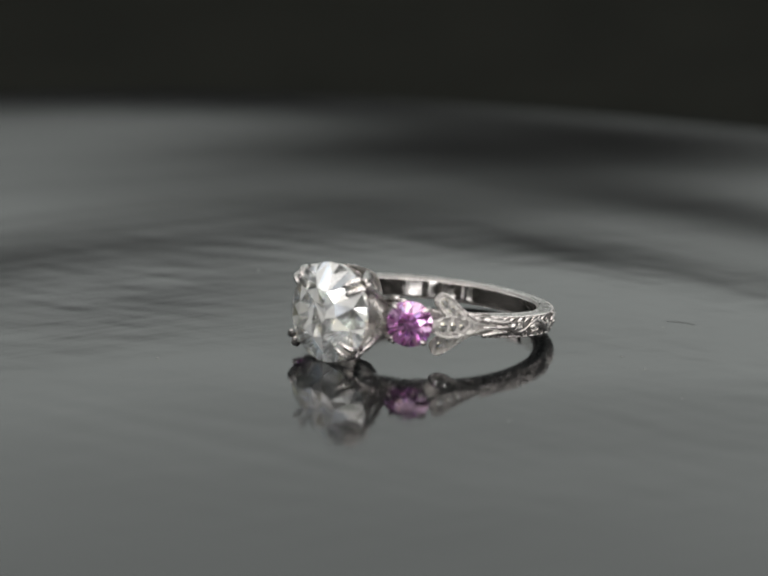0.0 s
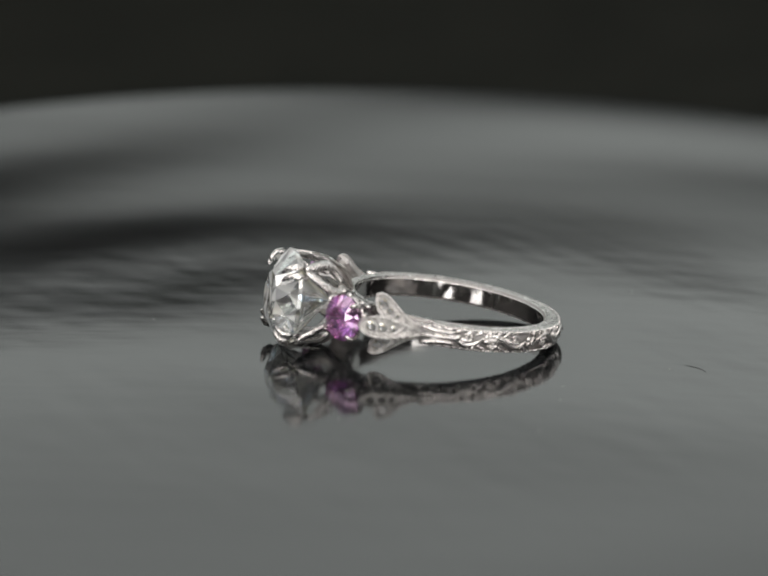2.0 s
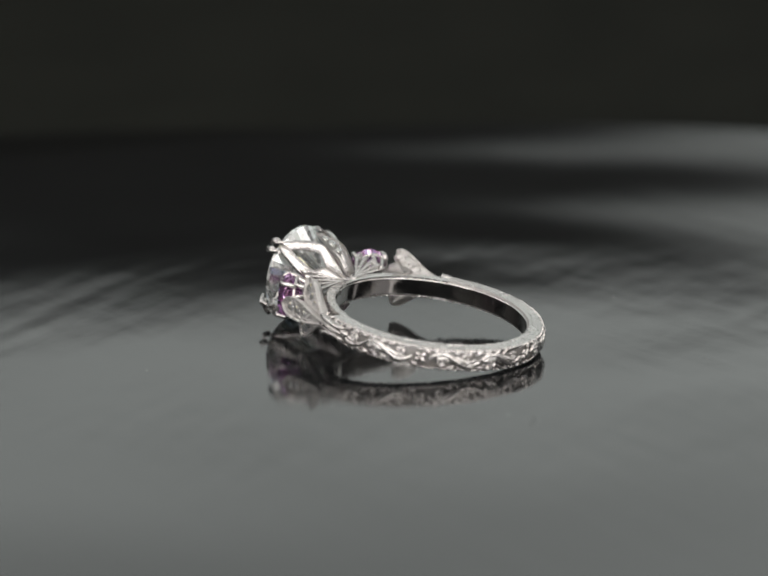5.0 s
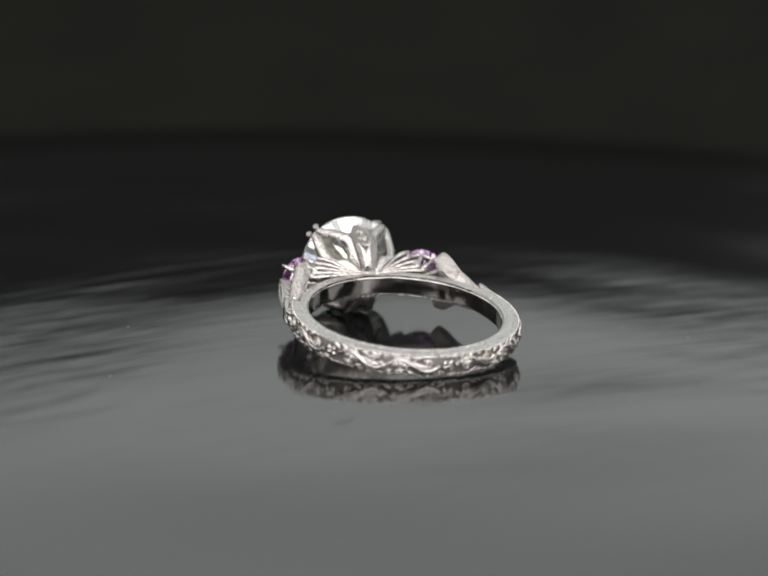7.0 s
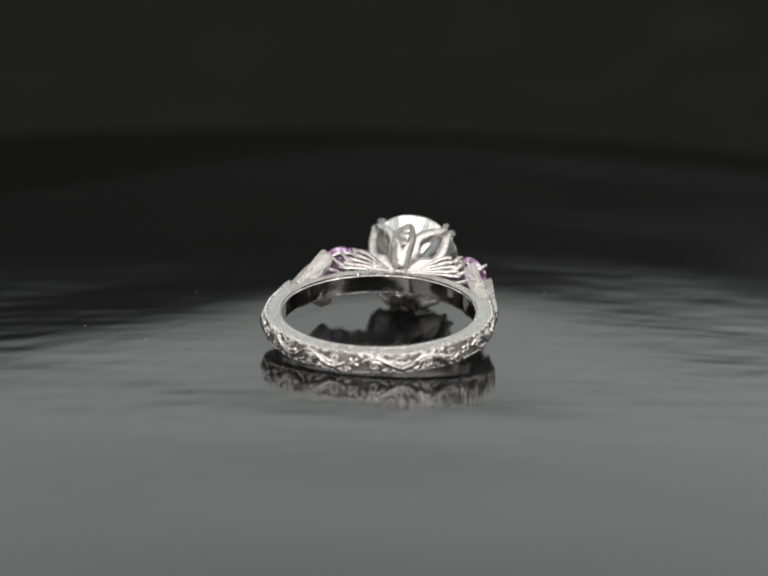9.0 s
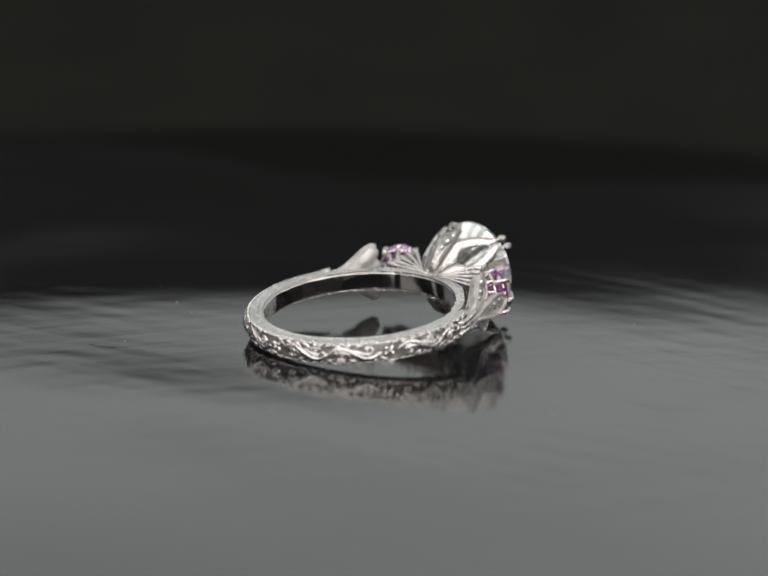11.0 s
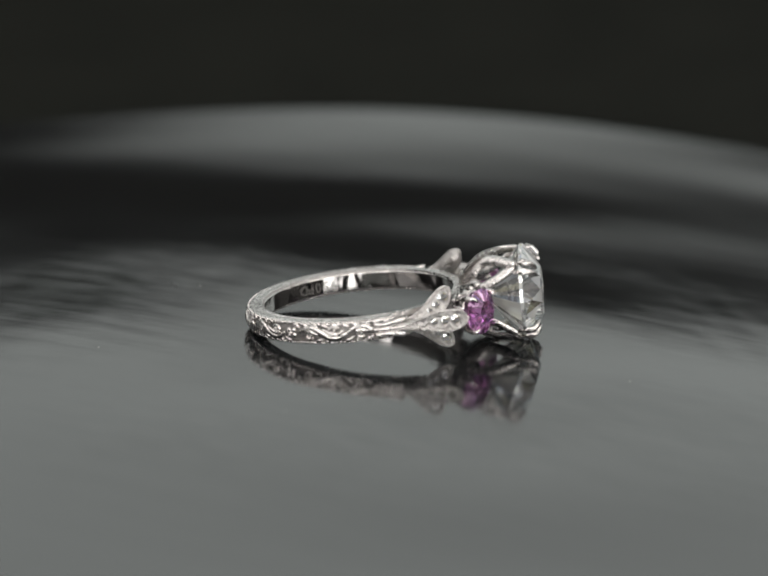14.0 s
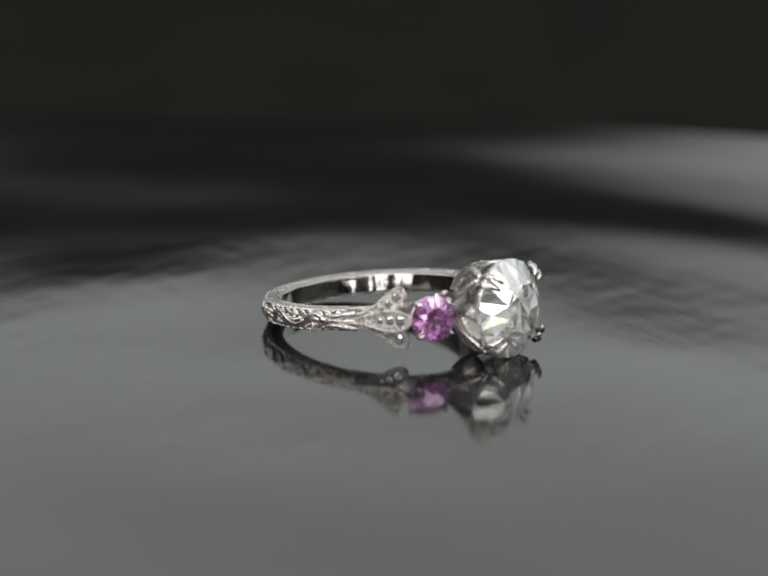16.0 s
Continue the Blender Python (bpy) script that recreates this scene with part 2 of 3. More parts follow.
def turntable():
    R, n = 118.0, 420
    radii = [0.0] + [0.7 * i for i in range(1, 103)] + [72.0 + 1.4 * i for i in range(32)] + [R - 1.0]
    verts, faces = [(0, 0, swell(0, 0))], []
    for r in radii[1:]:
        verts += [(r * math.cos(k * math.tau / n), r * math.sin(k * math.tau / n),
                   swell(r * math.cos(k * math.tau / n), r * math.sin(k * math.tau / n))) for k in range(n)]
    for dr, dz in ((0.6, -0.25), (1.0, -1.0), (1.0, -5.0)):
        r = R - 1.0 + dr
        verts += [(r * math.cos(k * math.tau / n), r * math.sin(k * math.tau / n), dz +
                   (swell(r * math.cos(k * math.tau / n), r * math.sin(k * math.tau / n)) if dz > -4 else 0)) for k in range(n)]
    faces += [(0, 1 + k, 1 + (k + 1) % n) for k in range(n)]
    for i in range(len(radii) + 1):
        a, b = 1 + i * n, 1 + (i + 1) * n
        faces += [(a + k, b + k, b + (k + 1) % n, a + (k + 1) % n) for k in range(n)]
    faces.append(tuple(1 + (len(radii) + 1) * n + k for k in range(n))[::-1])
    me = bpy.data.meshes.new("top_sheet")
    me.from_pydata([(x * MM, y * MM, z * MM) for x, y, z in verts], [], faces)
    me.materials.append(ACRYLIC)
    me.shade_smooth()
    thing = tagged(new("turntable"), "round glossy black acrylic turntable with a slightly wavy top", "turntable")
    sheet = new("top_sheet", me)
    sheet.parent = thing
    bm = bmesh.new()
    bmesh.ops.create_cone(bm, cap_ends=True, segments=96, radius1=104.0, radius2=100.0, depth=23.0)
    bmesh.ops.translate(bm, vec=(0, 0, -18.0), verts=bm.verts)
    part("base", bm, BASE, thing, "matt black plastic drum", True)
    return thing


disc = turntable()


# ---- ring ----
R_IN, R_OUT, HALF = 8.55, 10.28, 0.97
ring = tagged(new("ring"), "platinum ring with a large round diamond and two pink stones", "ring")


def polar(a, r, w=0.0):
    return Vector((r * math.cos(a), r * math.sin(a), w))


def sweep(profile, a0, a1, n, closed=False):
    """Turn a closed profile of (radius, height) pairs round the ring's axis."""
    bm = bmesh.new()
    rows = []
    for i in range(n if closed else n + 1):
        a = a0 + (a1 - a0) * i / n
        rows.append([bm.verts.new(polar(a, r, w)) for r, w in profile])
    m = len(profile)
    for i in range(n):
        r0, r1 = rows[i], rows[(i + 1) % len(rows)]
        for k in range(m):
            bm.faces.new((r0[k], r0[(k + 1) % m], r1[(k + 1) % m], r1[k]))
    if not closed:
        bm.faces.new(rows[0][::-1])
        bm.faces.new(rows[-1])
    bmesh.ops.recalc_face_normals(bm, faces=bm.faces)
    return bm


A0, A1 = radians(66), radians(294)
F = R_OUT - 0.34                # floor of the engraved channel
DOME = 0.30                     # how far the outer face curves in towards its edges
prof = [(R_IN + 0.15, -HALF), (R_IN, -HALF + 0.2), (R_IN, HALF - 0.2), (R_IN + 0.15, HALF), (F - DOME - 0.1, HALF)]
prof += [(F - DOME * q * q, q) for q in (0.92, 0.7, 0.45, 0.2, 0.0, -0.2, -0.45, -0.7, -0.92)] + [(F - DOME - 0.1, -HALF)]
band = part("band", sweep(prof, A0, A1, 150), SHADED_FLOOR_METAL, ring, "platinum band with engraved scrollwork and a polished inside")
part("inner_sleeve", sweep([(R_IN - 0.06, -HALF + 0.25), (R_IN - 0.06, -HALF + 0.28), (R_IN - 0.06, 0), (R_IN - 0.06, HALF - 0.28), (R_IN - 0.06, HALF - 0.25),
                                  (R_IN + 0.1, HALF - 0.1), (R_IN + 0.1, -HALF + 0.1)],
                           0, math.tau, 200, True), POLISHED, band, "mirror-polished inner face", True)
for s in (-1, 1):
    part("rim", sweep([(R_IN + 0.12, s * (HALF - 0.02)), (R_IN + 0.28, s * (HALF + 0.06)), (R_IN + 0.42, s * (HALF + 0.06)), (R_IN + 0.50, s * (HALF + 0.005)),
                       (R_OUT - DOME - 0.50, s * (HALF + 0.005)), (R_OUT - DOME - 0.42, s * (HALF + 0.05)), (R_OUT - DOME - 0.2, s * (HALF + 0.03)),
                       (R_OUT - DOME + 0.02, s * (HALF - 0.10)), (R_OUT - DOME * 0.8, s * (HALF - 0.22)),
                       (F - DOME - 0.05, s * (HALF - 0.25)), (R_IN + 0.2, s * (HALF - 0.2))], A0, A1, 180), PLATINUM, band)
part("bridge", sweep([(R_IN, -0.95), (R_IN, 0.95), (R_IN + 0.75, 1.0), (R_IN + 0.75, -1.0)], -A0, A0, 60), PLATINUM, band)


def on_band(a, w, lift=0.0):
    return polar(a, F + 0.15 + lift - DOME * w * w, w)


def scroll_bm(sides=(-1, 1), flower=True):
    """One repeat of the vine: two S-waves with curls and leaves, centred on a four-petalled flower."""
    bm = bmesh.new()
    span = radians(30)
    for s in sides:
        for off, thick in ((0.0, 0.28), (0.34, 0.22), (-0.34, 0.22)):
            lo, hi = (0, 30) if off == 0 else ((4, 15) if off > 0 else (15, 27))
            vine = [on_band(s * (0.07 + (span - 0.07) * i / 30), s * (0.47 * math.sin(math.pi * 2.0 * i / 30) - off), 0.03) for i in range(lo, hi + 1)]
            n = len(vine) - 1
            tube(bm, vine, [thick * (0.55 + 0.55 * math.sin(math.pi * i / n)) for i in range(n + 1)], 6)
        for c, sd in ((0.27, -1), (0.74, 1)):
            ac = s * (0.07 + (span - 0.07) * c)
            curl = []
            for i in range(15):
                g = i / 14 * 1.75 * math.pi
                rr = 0.60 * (1 - 0.62 * i / 14)
                curl.append(on_band(ac + s * rr * math.cos(g) * 1.3 / R_OUT, s * sd * (0.22 - rr * math.sin(g) * 0.9), 0.02))
            tube(bm, curl, [0.21 - 0.07 * i / 14 for i in range(15)], 6)
            ball(bm, on_band(ac, s * sd * 0.20, 0.04), 0.17, seg=8)
            for d in (-0.17, -0.08, 0.01, 0.10, 0.19):
                stroke = [on_band(ac + s * (d + 0.07 * i / 6), -s * sd * (0.70 - 0.34 * (i / 6) ** 2), 0.0) for i in range(7)]
                tube(bm, stroke, [0.20, 0.21, 0.20, 0.18, 0.14, 0.10, 0.05], 6)
    for k in range(4 if flower else 0):
        g = math.pi / 4 + k * math.pi / 2
        ball(bm, on_band(0.30 * math.cos(g) / R_OUT * 1.2, 0.30 * math.sin(g), 0.02), 0.27, (0.7, 1, 1), 8)
    ball(bm, on_band(0, 0, 0.16), 0.16, seg=8)
    return bm


scroll = part("scroll", scroll_bm(), PLATINUM, band, smooth=True)
scroll.matrix_basis = pose(0, 0, 0, 0, 0, 180)
for deg in (120, 240):
    share("scroll", scroll.data, band, pose(0, 0, 0, 0, 0, deg))
for s, deg in ((-1, 94), (1, 266)):
    end = part("scroll", scroll_bm((s,), False), PLATINUM, band, smooth=True)
    end.matrix_basis = pose(0, 0, 0, 0, 0, deg)


def milgrain_bm(w):
    bm = bmesh.new()
    n = 190
    for i in range(n):
        a = A0 + (A1 - A0) * (i + 0.5) / n
        ball(bm, polar(a, R_OUT - DOME + 0.0, w), 0.10, seg=6)
    return bm


for s in (-1, 1):
    part("milgrain", milgrain_bm(s * (HALF - 0.10)), PLATINUM, band, smooth=True)


HALLMARK = vary_rough(material("stamped_metal", (0.13, 0.125, 0.12), 0.7, gloss=0.2), 3000, 0.7, 0.9)
for k, sign in enumerate("950PD"):
    curve = bpy.data.curves.new("hallmark", "FONT")
    curve.body, curve.size, curve.align_x, curve.align_y, curve.extrude = sign, 1.25 * MM, "CENTER", "CENTER", 0.01 * MM
    pattern = bpy.data.objects.new("pattern", curve)
    letter = bpy.data.meshes.new_from_object(pattern)
    bpy.data.objects.remove(pattern)
    letter.materials.append(HALLMARK)
    a = radians(112.5 + 5.2 * k)
    m = Matrix(((-math.sin(a), 0, -math.cos(a)), (math.cos(a), 0, -math.sin(a)), (0, -1, 0))).to_4x4()
    share("hallmark", letter, band, Matrix.Translation(polar(a, R_IN - 0.075) * MM) @ m)


def cut_stone(r, table=0.50, crown=0.37, pavilion=0.85, n=8):
    """A brilliant of girdle radius r; its table faces +z, its girdle lies at z = 0."""
    bm = bmesh.new()
    for k in range(n):
        a = math.tau * k / n
        h = math.tau / n / 2
        bm.verts.new((table * r * math.cos(a), table * r * math.sin(a), crown * r))
        bm.verts.new((0.80 * r * math.cos(a + h), 0.80 * r * math.sin(a + h), 0.62 * crown * r * 0.80))
        bm.verts.new((0.34 * r * math.cos(a + h), 0.34 * r * math.sin(a + h), -0.705 * pavilion * r))
        bm.verts.new((0.06 * r * math.cos(a), 0.06 * r * math.sin(a), -pavilion * r))
        bm.verts.new((0.24 * r * math.cos(a + h), 0.24 * r * math.sin(a + h), crown * r * 1.012))
        for g in (0, h, -h / 2, h / 2):
            bm.verts.new((r * math.cos(a + g), r * math.sin(a + g), 0.035 * r))
            bm.verts.new((r * math.cos(a + g), r * math.sin(a + g), -0.035 * r))
    bmesh.ops.convex_hull(bm, input=bm.verts)
    loose = [v for v in bm.verts if not v.link_faces]
    bmesh.ops.delete(bm, geom=loose, context="VERTS")
    bmesh.ops.recalc_face_normals(bm, faces=bm.faces)
    bmesh.ops.split_edges(bm, edges=bm.edges[:])
    return bm


def facing(p, way, up=(0, 0, 1)):
    """A pose at p (millimetres) whose z points along way."""
    z = Vector(way).normalized()
    x = Vector(up).cross(z).normalized()
    y = z.cross(x)
    m = Matrix((x, y, z)).transposed().to_4x4()
    return Matrix.Translation(Vector(p) * MM) @ m


# centre stone and its lotus cup
HEAD = Vector((14.86, 0, 0))
STONE_R = 4.33
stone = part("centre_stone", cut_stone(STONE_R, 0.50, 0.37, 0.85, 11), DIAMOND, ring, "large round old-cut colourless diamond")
stone.matrix_basis = facing(HEAD, (1, 0, 0))


def foot_bm():
    bm = bmesh.new()
    ball(bm, (9.35, 0, 0), 1.25, (0.5, 1.3, 0.95), 16)
    return bm


setting = part("centre_setting", foot_bm(), PLATINUM, ring, "pierced platinum lotus cup with claw prongs", True)


def spine(sv, sw, t):
    """The middle line of a pierced petal, from the cup's foot (t = 0) to its claw (1), with its outward normal."""
    a, b = Vector((9.3, sv * 0.35, sw * 1.0)), Vector((14.45, sv * 3.35, sw * 3.15))
    c, d = a + Vector((1.25, sv * 1.35, sw * 1.1)), b - Vector((2.1, sv * 0.6, sw * 0.4))
    p = a * (1 - t) ** 3 + c * 3 * t * (1 - t) ** 2 + d * 3 * t * t * (1 - t) + b * t ** 3
    tan = (c - a) * (1 - t) ** 2 + (d - c) * 2 * t * (1 - t) + (b - d) * t * t
    out = Vector((-0.6, sv * 0.6, sw * 0.6))
    across = tan.cross(out).normalized()
    return p, across, across.cross(tan).normalized()


def loop_bm(sv, sw):
    """A pierced pointed petal: a curved plate with rounded edges round a pointed-oval opening."""
    bm = bmesh.new()
    n, sides = 30, 10
    for s in (-1, 1):
        rings = []
        for i in range(n + 1):
            t = i / n
            p, across, out = spine(sv, sw, t)
            outer = 1.74 * math.sin(math.pi * min(1.0, 0.06 + 0.92 * t ** 0.82)) ** 0.66 + 0.10
            inner = max(0.0, outer - 1.0) * ease(t, 0.30, 0.50) * (1 - ease(t, 0.80, 0.93))
            mid, half = (outer + inner) / 2, (outer - inner) / 2 + 0.04
            rings.append([bm.verts.new(p + across * s * (mid + half * math.cos(k * math.tau / sides)) + out * 0.27 * math.sin(k * math.tau / sides))
                          for k in range(sides)])
        for r0, r1 in zip(rings, rings[1:]):
            for k in range(sides):
                bm.faces.new((r0[k], r0[(k + 1) % sides], r1[(k + 1) % sides], r1[k]))
        bm.faces.new(rings[0][::-1])
        bm.faces.new(rings[-1])
    bmesh.ops.recalc_face_normals(bm, faces=bm.faces)
    return bm


def claw_bm(g0):
    bm = bmesh.new()
    for s in (-1, 1):
        g = g0 + s * 0.10
        d = Vector((0, math.cos(g), math.sin(g)))
        x = HEAD
        e = Vector((1, 0, 0))
        tube(bm, [x - e * 0.5 + d * 4.42, x + e * 0.3 + d * 4.60, x + e * 0.85 + d * 4.38, x + e * 1.2 + d * 3.9, x + e * 1.36 + d * 3.5],
             [0.29, 0.29, 0.27, 0.23, 0.13], 8, up=(1, 0, 0))
    return bm


def petal_bm(sw):
    """A solid pointed petal between the two pierced ones, with a raised edge."""
    bm = bmesh.new()
    n, m = 14, 6
    a, b = Vector((9.1, 0, sw * 1.35)), Vector((13.3, 0, sw * 4.02))
    grid = []
    for i in range(n + 1):
        t = i / n
        p = a.lerp(b, t) + Vector((-0.35, 0, sw * 0.6)) * math.sin(math.pi * t)
        half = 0.92 * math.sin(math.pi * min(1.0, t ** 1.25)) ** 0.8 + 0.06 + 0.75 * (1 - t) ** 2
        grid.append([bm.verts.new(p + Vector((0, half * q, sw * (0.02 + 0.14 * abs(q) ** 3)))) for q in (2 * j / m - 1 for j in range(m + 1))])
    for i in range(n):
        for j in range(m):
            bm.faces.new((grid[i][j], grid[i][j + 1], grid[i + 1][j + 1], grid[i + 1][j]))
    bmesh.ops.solidify(bm, geom=bm.faces[:], thickness=0.3)
    bmesh.ops.recalc_face_normals(bm, faces=bm.faces)
    return bm


small = cut_stone(1.0, 0.62, 0.30, 0.6, 6)
# the small stones' sparkle is painted too, with a greyer body
PAINTED_SPARKLE = gem("small_diamond", (0.95, 0.95, 0.94), (0.62, 0.62, 0.61), 2.42)
MELEE = mesh_of("small_diamond", small, PAINTED_SPARKLE, MM)


def small_stone(parent, p, way, r):
    ob = share("small_diamond", MELEE, parent, facing(p, way) @ Matrix.Scale(r, 4))
    return ob


for sv in (-1, 1):
    for sw in (-1, 1):
        part("pierced_petal", loop_bm(sv, sw), PLATINUM, setting, smooth=True)
        part("claw", claw_bm(math.atan2(sw * 3.15, sv * 3.5)), PLATINUM, setting, smooth=True)
for sw in (-1, 1):
    petal = part("petal", petal_bm(sw), ENGRAVED, setting, smooth=True)
    for t, r in ((0.46, 0.32), (0.63, 0.42), (0.80, 0.34)):
        small_stone(setting, Vector((9.02 + 4.2 * t - 0.35 * math.sin(math.pi * t), 0, sw * (1.45 + 2.67 * t + 0.6 * math.sin(math.pi * t)))), (-0.55, 0, sw), r)
# side stones
SIDE_R = 2.0


def side(s):
    way = Vector((math.cos(radians(30)), s * math.sin(radians(30)), 0))
    mid = Vector((11.35, s * 6.15, 0))
    across = Vector((-way.y, way.x, 0))
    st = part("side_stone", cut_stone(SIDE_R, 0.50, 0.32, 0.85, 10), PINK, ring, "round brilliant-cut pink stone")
    st.matrix_basis = facing(mid, way)
    root = Vector((9.0, s * 3.4, 0))

    def rim(g, r, back=0.0):
        return mid - way * back + across * r * math.cos(g) + Vector((0, 0, r * math.sin(g)))

    bm = bmesh.new()
    tube(bm, [rim(k * math.tau / 32, 1.72, 0.75) for k in range(33)], 0.17, 6, up=way)
    basket = part("side_setting", bm, PLATINUM, ring, "fluted platinum basket with claws", True)
    for k in range(10):
        g = math.tau * (k + 0.5) / 10
        foot = root.lerp(mid - way * 2.3, 0.55) + Vector((0, 0, 0.75 * math.sin(g))) + across * 0.55 * math.cos(g)
        part("flute", tube(bmesh.new(), [foot, foot.lerp(rim(g, 1.75, 0.8), 0.55) + way * -0.12, rim(g, 1.75, 0.8)], [0.30, 0.27, 0.2], 6), PLATINUM, basket, smooth=True)
    for g in (radians(45), radians(135), radians(225), radians(315)):
        part("claw", tube(bmesh.new(), [rim(g, 1.85, 0.9), rim(g, 2.12, 0.1), rim(g, 2.1, -0.35), rim(g, 1.75, -0.62)], [0.22, 0.22, 0.20, 0.12], 8), PLATINUM, basket, smooth=True)
    # fan of flutes from the cup's foot to the shoulder
    for w in (1, -1):
        for k in range(5):
            f = k / 4
            a = Vector((9.0, s * 0.5, w * 0.95))
            b = Vector((9.0 + 2.1 * f, s * (5.7 - 1.3 * f), w * (0.95 + 0.95 * f)))
            part("fan_rib", tube(bmesh.new(), bez(a, a + Vector((0.25, s * 1.4, w * 0.1)), b - Vector((0.1, s * 1.4, 0)), b, 8),
                                 [0.12, 0.12, 0.13, 0.15, 0.17, 0.19, 0.21, 0.23, 0.22], 6), PLATINUM, setting, smooth=True)


side(1)
side(-1)


# shoulder leaves
def leaf_bm(length, wide, bow=0.0):
    """A drop-shaped leaf along +x, widest near its round tip, with a raised edge; it faces +z."""
    bm = bmesh.new()
    n = 22
    edge = []
    for i in range(2 * n):
        t = i / n if i < n else 2 - i / n
        h = max(wide * math.sin(math.pi * t ** 2.3) ** 0.62 if 0 < t < 1 else 0.0, 0.22 * (1 - t))
        edge.append(Vector((length * t, h if i <= n else -h, 0)))
    mid = [Vector((0, bow * 4 * (p.x / length) * (1 - p.x / length), 0)) for p in edge]
    edge = [p + q for p, q in zip(edge, mid)]
    m = len(edge)
    field = [bm.verts.new(p * 1.0) for p in edge]
    bm.faces.new(field)
    low = field
    for shrink, deep in ((0.98, 0.28), (0.88, 0.58), (0.68, 0.82), (0.36, 0.97)):
        top = low
        low = [bm.verts.new(Vector((length * 0.5 + (p.x - length * 0.5) * (0.55 + 0.45 * shrink), (p.y - q.y) * shrink + q.y, -deep * (1.0 if p.x > 1.5 else 0.65)))) for p, q in zip(edge, mid)]
        for k in range(m):
            bm.faces.new((top[k], top[(k + 1) % m], low[(k + 1) % m], low[k]))
    bm.faces.new(low[::-1])
    bmesh.ops.recalc_face_normals(bm, faces=bm.faces)
    tube(bm, [p + Vector((0, 0, 0.06)) for p in edge[1:] + [edge[0], edge[1]]], 0.12, 6)
    for y in (-0.26, 0.0, 0.26):
        back = [Vector((length * t, y * min(1.0, 1.6 * t) + bow * 4 * t * (1 - t), -0.97)) for t in (0.3 + 0.62 * i / 8 for i in range(9))]
        tube(bm, back, [0.06, 0.09, 0.11, 0.12, 0.13, 0.13, 0.12, 0.11, 0.06], 6)
    ball(bm, (length - 0.62, bow * 0.36, -0.48), 0.62, (1, 0.95, 0.8), 12)
    for k in range(16):
        t = 0.50 + 0.44 * ((k * 0.618) % 1.0)
        q = 0.62 * wide * math.sin(math.pi * t ** 2.3) ** 0.62 * (1 if k % 2 else -1)
        ball(bm, (length * t, q + bow * 4 * t * (1 - t), 0.0), 0.062, seg=6)
    return bm


LEAF_MID = mesh_of("leaf", leaf_bm(6.7, 0.90), ENGRAVED, MM)
LEAF_SIDE = {b: mesh_of("leaf", leaf_bm(5.5, 0.80, 0.72 * b), ENGRAVED, MM) for b in (-1, 1)}


def leaf(me, base, tip, out, stones, bow=0.0, length=6.7):
    x = (Vector(tip) - Vector(base)).normalized()
    z = Vector(out)
    z = (z - x * z.dot(x)).normalized()
    y = z.cross(x)
    m = Matrix.Translation(Vector(base) * MM) @ Matrix((x, y, z)).transposed().to_4x4()
    ob = share("leaf", me, ring, m)
    tagged(ob, "drop-shaped platinum leaf set with small diamonds")
    for d, r in stones:
        share("small_diamond", MELEE, ob, Matrix.Translation((d * MM, bow * 4 * d / length * (1 - d / length) * MM, -0.02 * MM)) @ Matrix.Scale(r * 0.9, 4))
    return ob


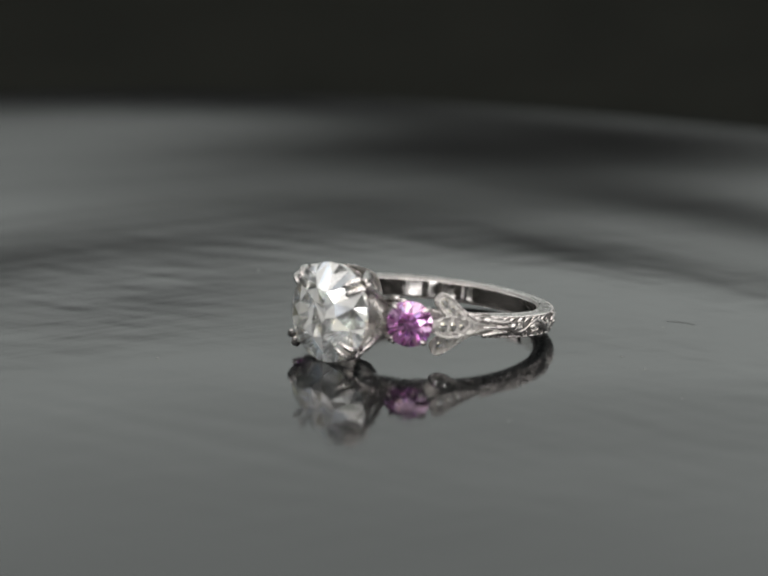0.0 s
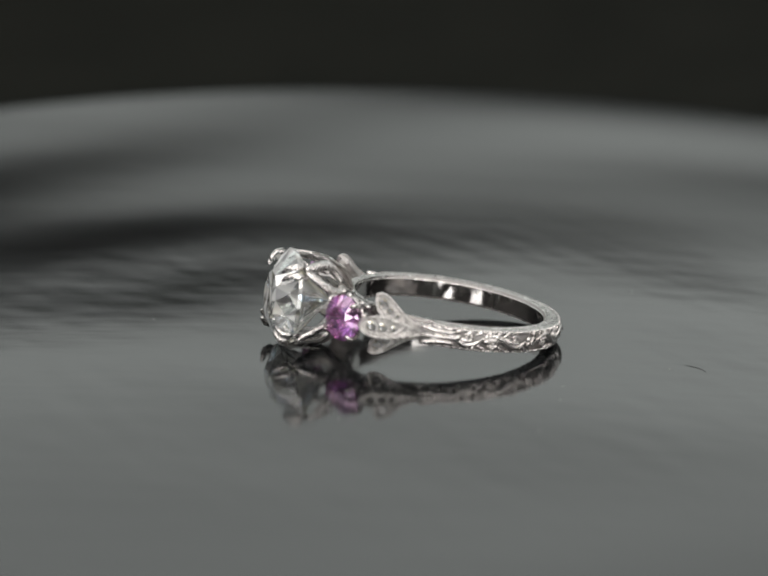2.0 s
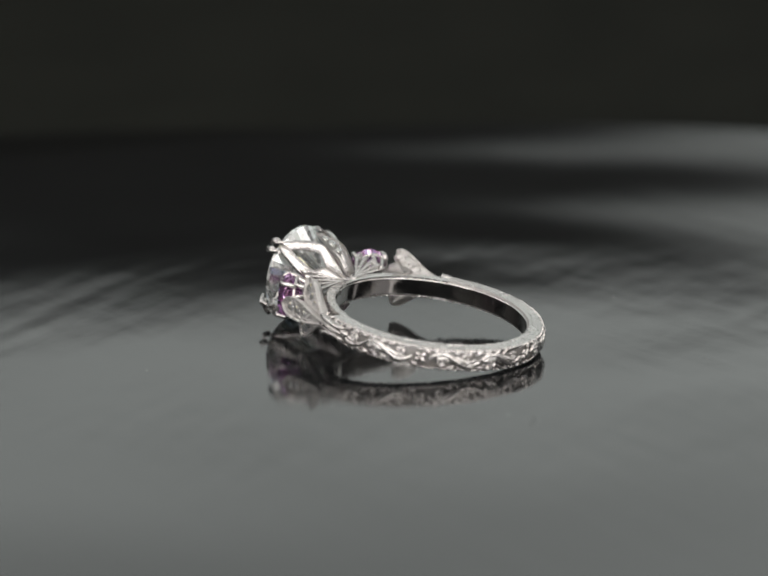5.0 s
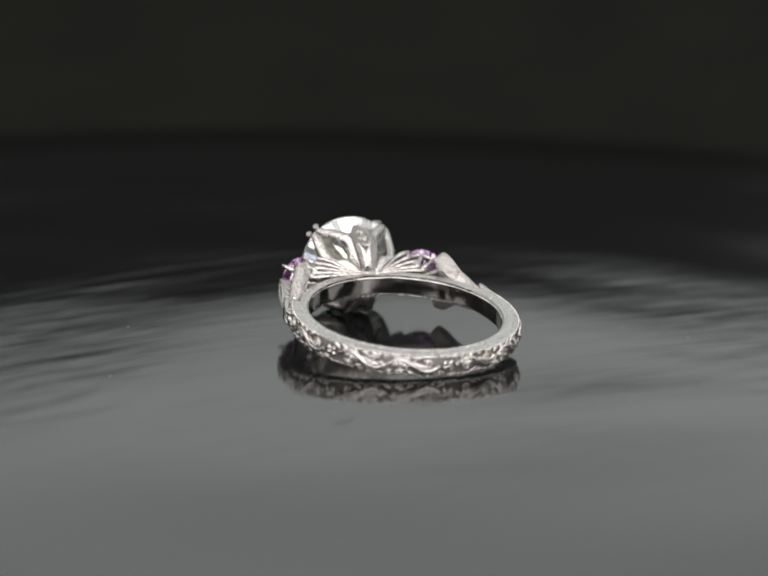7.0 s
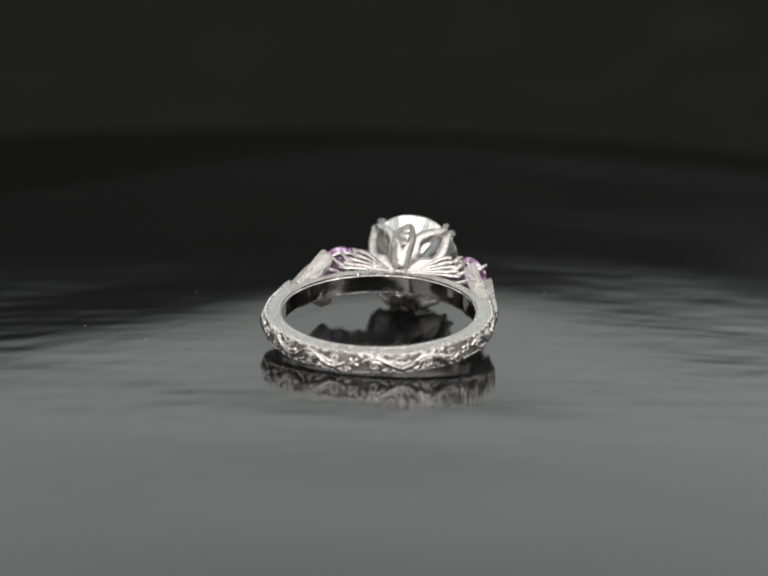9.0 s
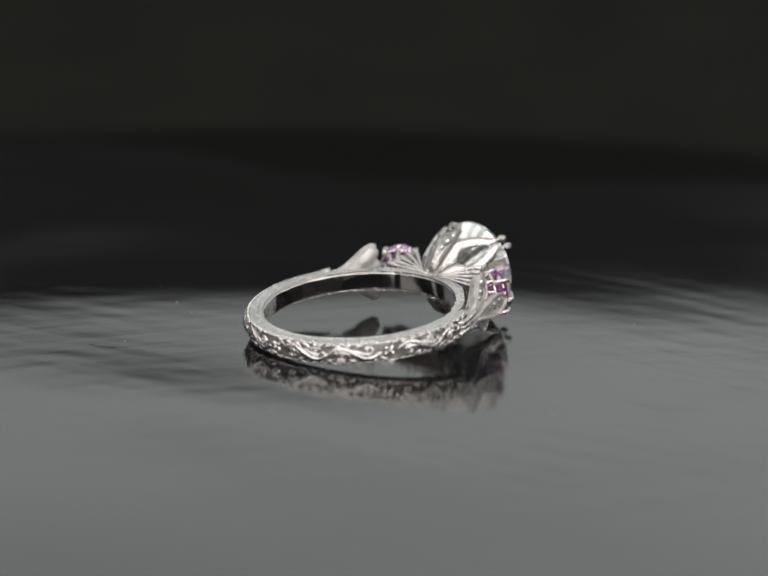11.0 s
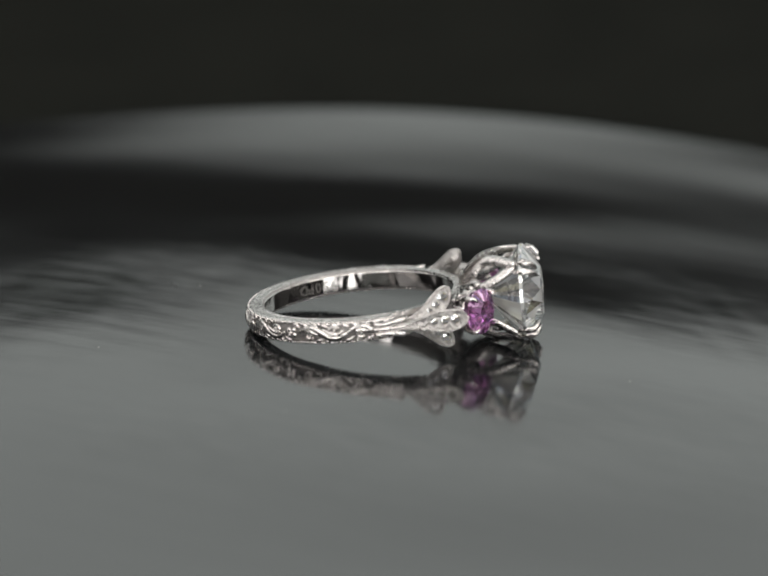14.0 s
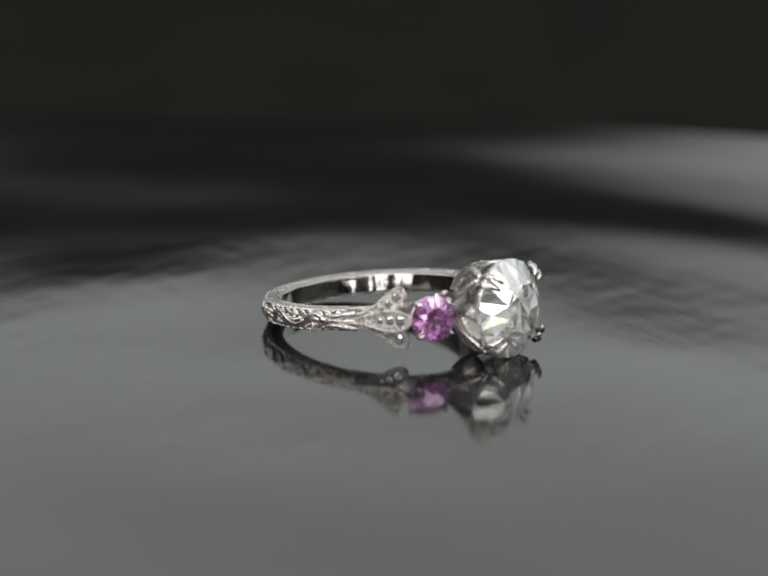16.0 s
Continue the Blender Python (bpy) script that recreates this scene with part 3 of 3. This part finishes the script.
for s in (1, -1):
    leaf(LEAF_MID, (3.9, s * 9.75, 0), (10.4, s * 7.95, 0), (0.3, s, 0), ((3.7, 0.34), (4.6, 0.46), (5.6, 0.50)))
    for w in (1, -1):
        leaf(LEAF_SIDE[s * w], (4.3, s * 9.2, w * 0.34), (8.9, s * 6.75, w * 2.6), (0.4, s, w * 0.3), ((3.0, 0.30), (3.75, 0.42), (4.62, 0.54)), 0.72 * s * w, 5.5)
    for k in range(3):
        w = (k - 1) * 0.55
        part("stem", tube(bmesh.new(), bez((2.2, s * 9.95, w * 1.0), (2.9, s * 10.05, w * 0.7), (3.4, s * 9.85, w * 0.6), (5.2, s * 9.3, w * 1.3), 10),
                          [0.03, 0.14, 0.19, 0.21, 0.22, 0.24, 0.25, 0.26, 0.27, 0.27, 0.2], 6), PLATINUM, band, smooth=True)
    part("bead", ball(bmesh.new(), (2.0, s * 9.98, 0.1), 0.34), POLISHED, band, smooth=True)


# ---- dust ----
def dust():
    bm = bmesh.new()
    for x, y in ((9.1, -23.0), (23.9, -15.6), (21.3, -8.1), (19.5, -4.5), (24.0, 6.0), (-21.0, -9.0), (9.0, 26.0), (-14.0, 22.0)):
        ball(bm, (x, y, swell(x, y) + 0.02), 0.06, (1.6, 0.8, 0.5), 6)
    return tagged(new("dust", mesh_of("dust", bm, DUST, MM)), "pale specks of dust lying on the glossy turntable", "dust", kind="stuff")


specks = dust()
LINT = vary_colour(material("lint", (0.03, 0.03, 0.03), 0.8), 900, (0.02, 0.02, 0.02), (0.06, 0.058, 0.055))


def fibre(a, b, bow):
    """A hair of lint that lies on the sheet from a to b, in millimetres, slightly bowed."""
    a, b = Vector(a), Vector(b)
    side = Vector((a.y - b.y, b.x - a.x)) * bow
    pts = [a.lerp(b, i / 10) + side * 4 * (i / 10) * (1 - i / 10) for i in range(11)]
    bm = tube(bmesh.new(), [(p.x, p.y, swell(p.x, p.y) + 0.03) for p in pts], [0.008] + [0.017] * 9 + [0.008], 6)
    return tagged(new("lint_fibre", mesh_of("lint_fibre", bm, LINT, MM, True)), "short dark fibre of lint lying on the glossy turntable", "lint")


lint_fibre = fibre((24.4, 8.0), (27.0, 7.3), 0.12)


def motions():
    rest = pose(3.541 * MM, 2.085 * MM, 2.45 * MM, 0, 0, -131.4) @ pose(0, 0, 0, 0, -7.4, 0)
    for ob, m in ((disc, Matrix()), (specks, Matrix()), (lint_fibre, Matrix()), (ring, rest)):
        walk(ob, [(t, Matrix.Translation((0, 0, ZT)) @ pose(0, 0, 0, 0, 0, a) @ m) for t, a in TURN])


motions()
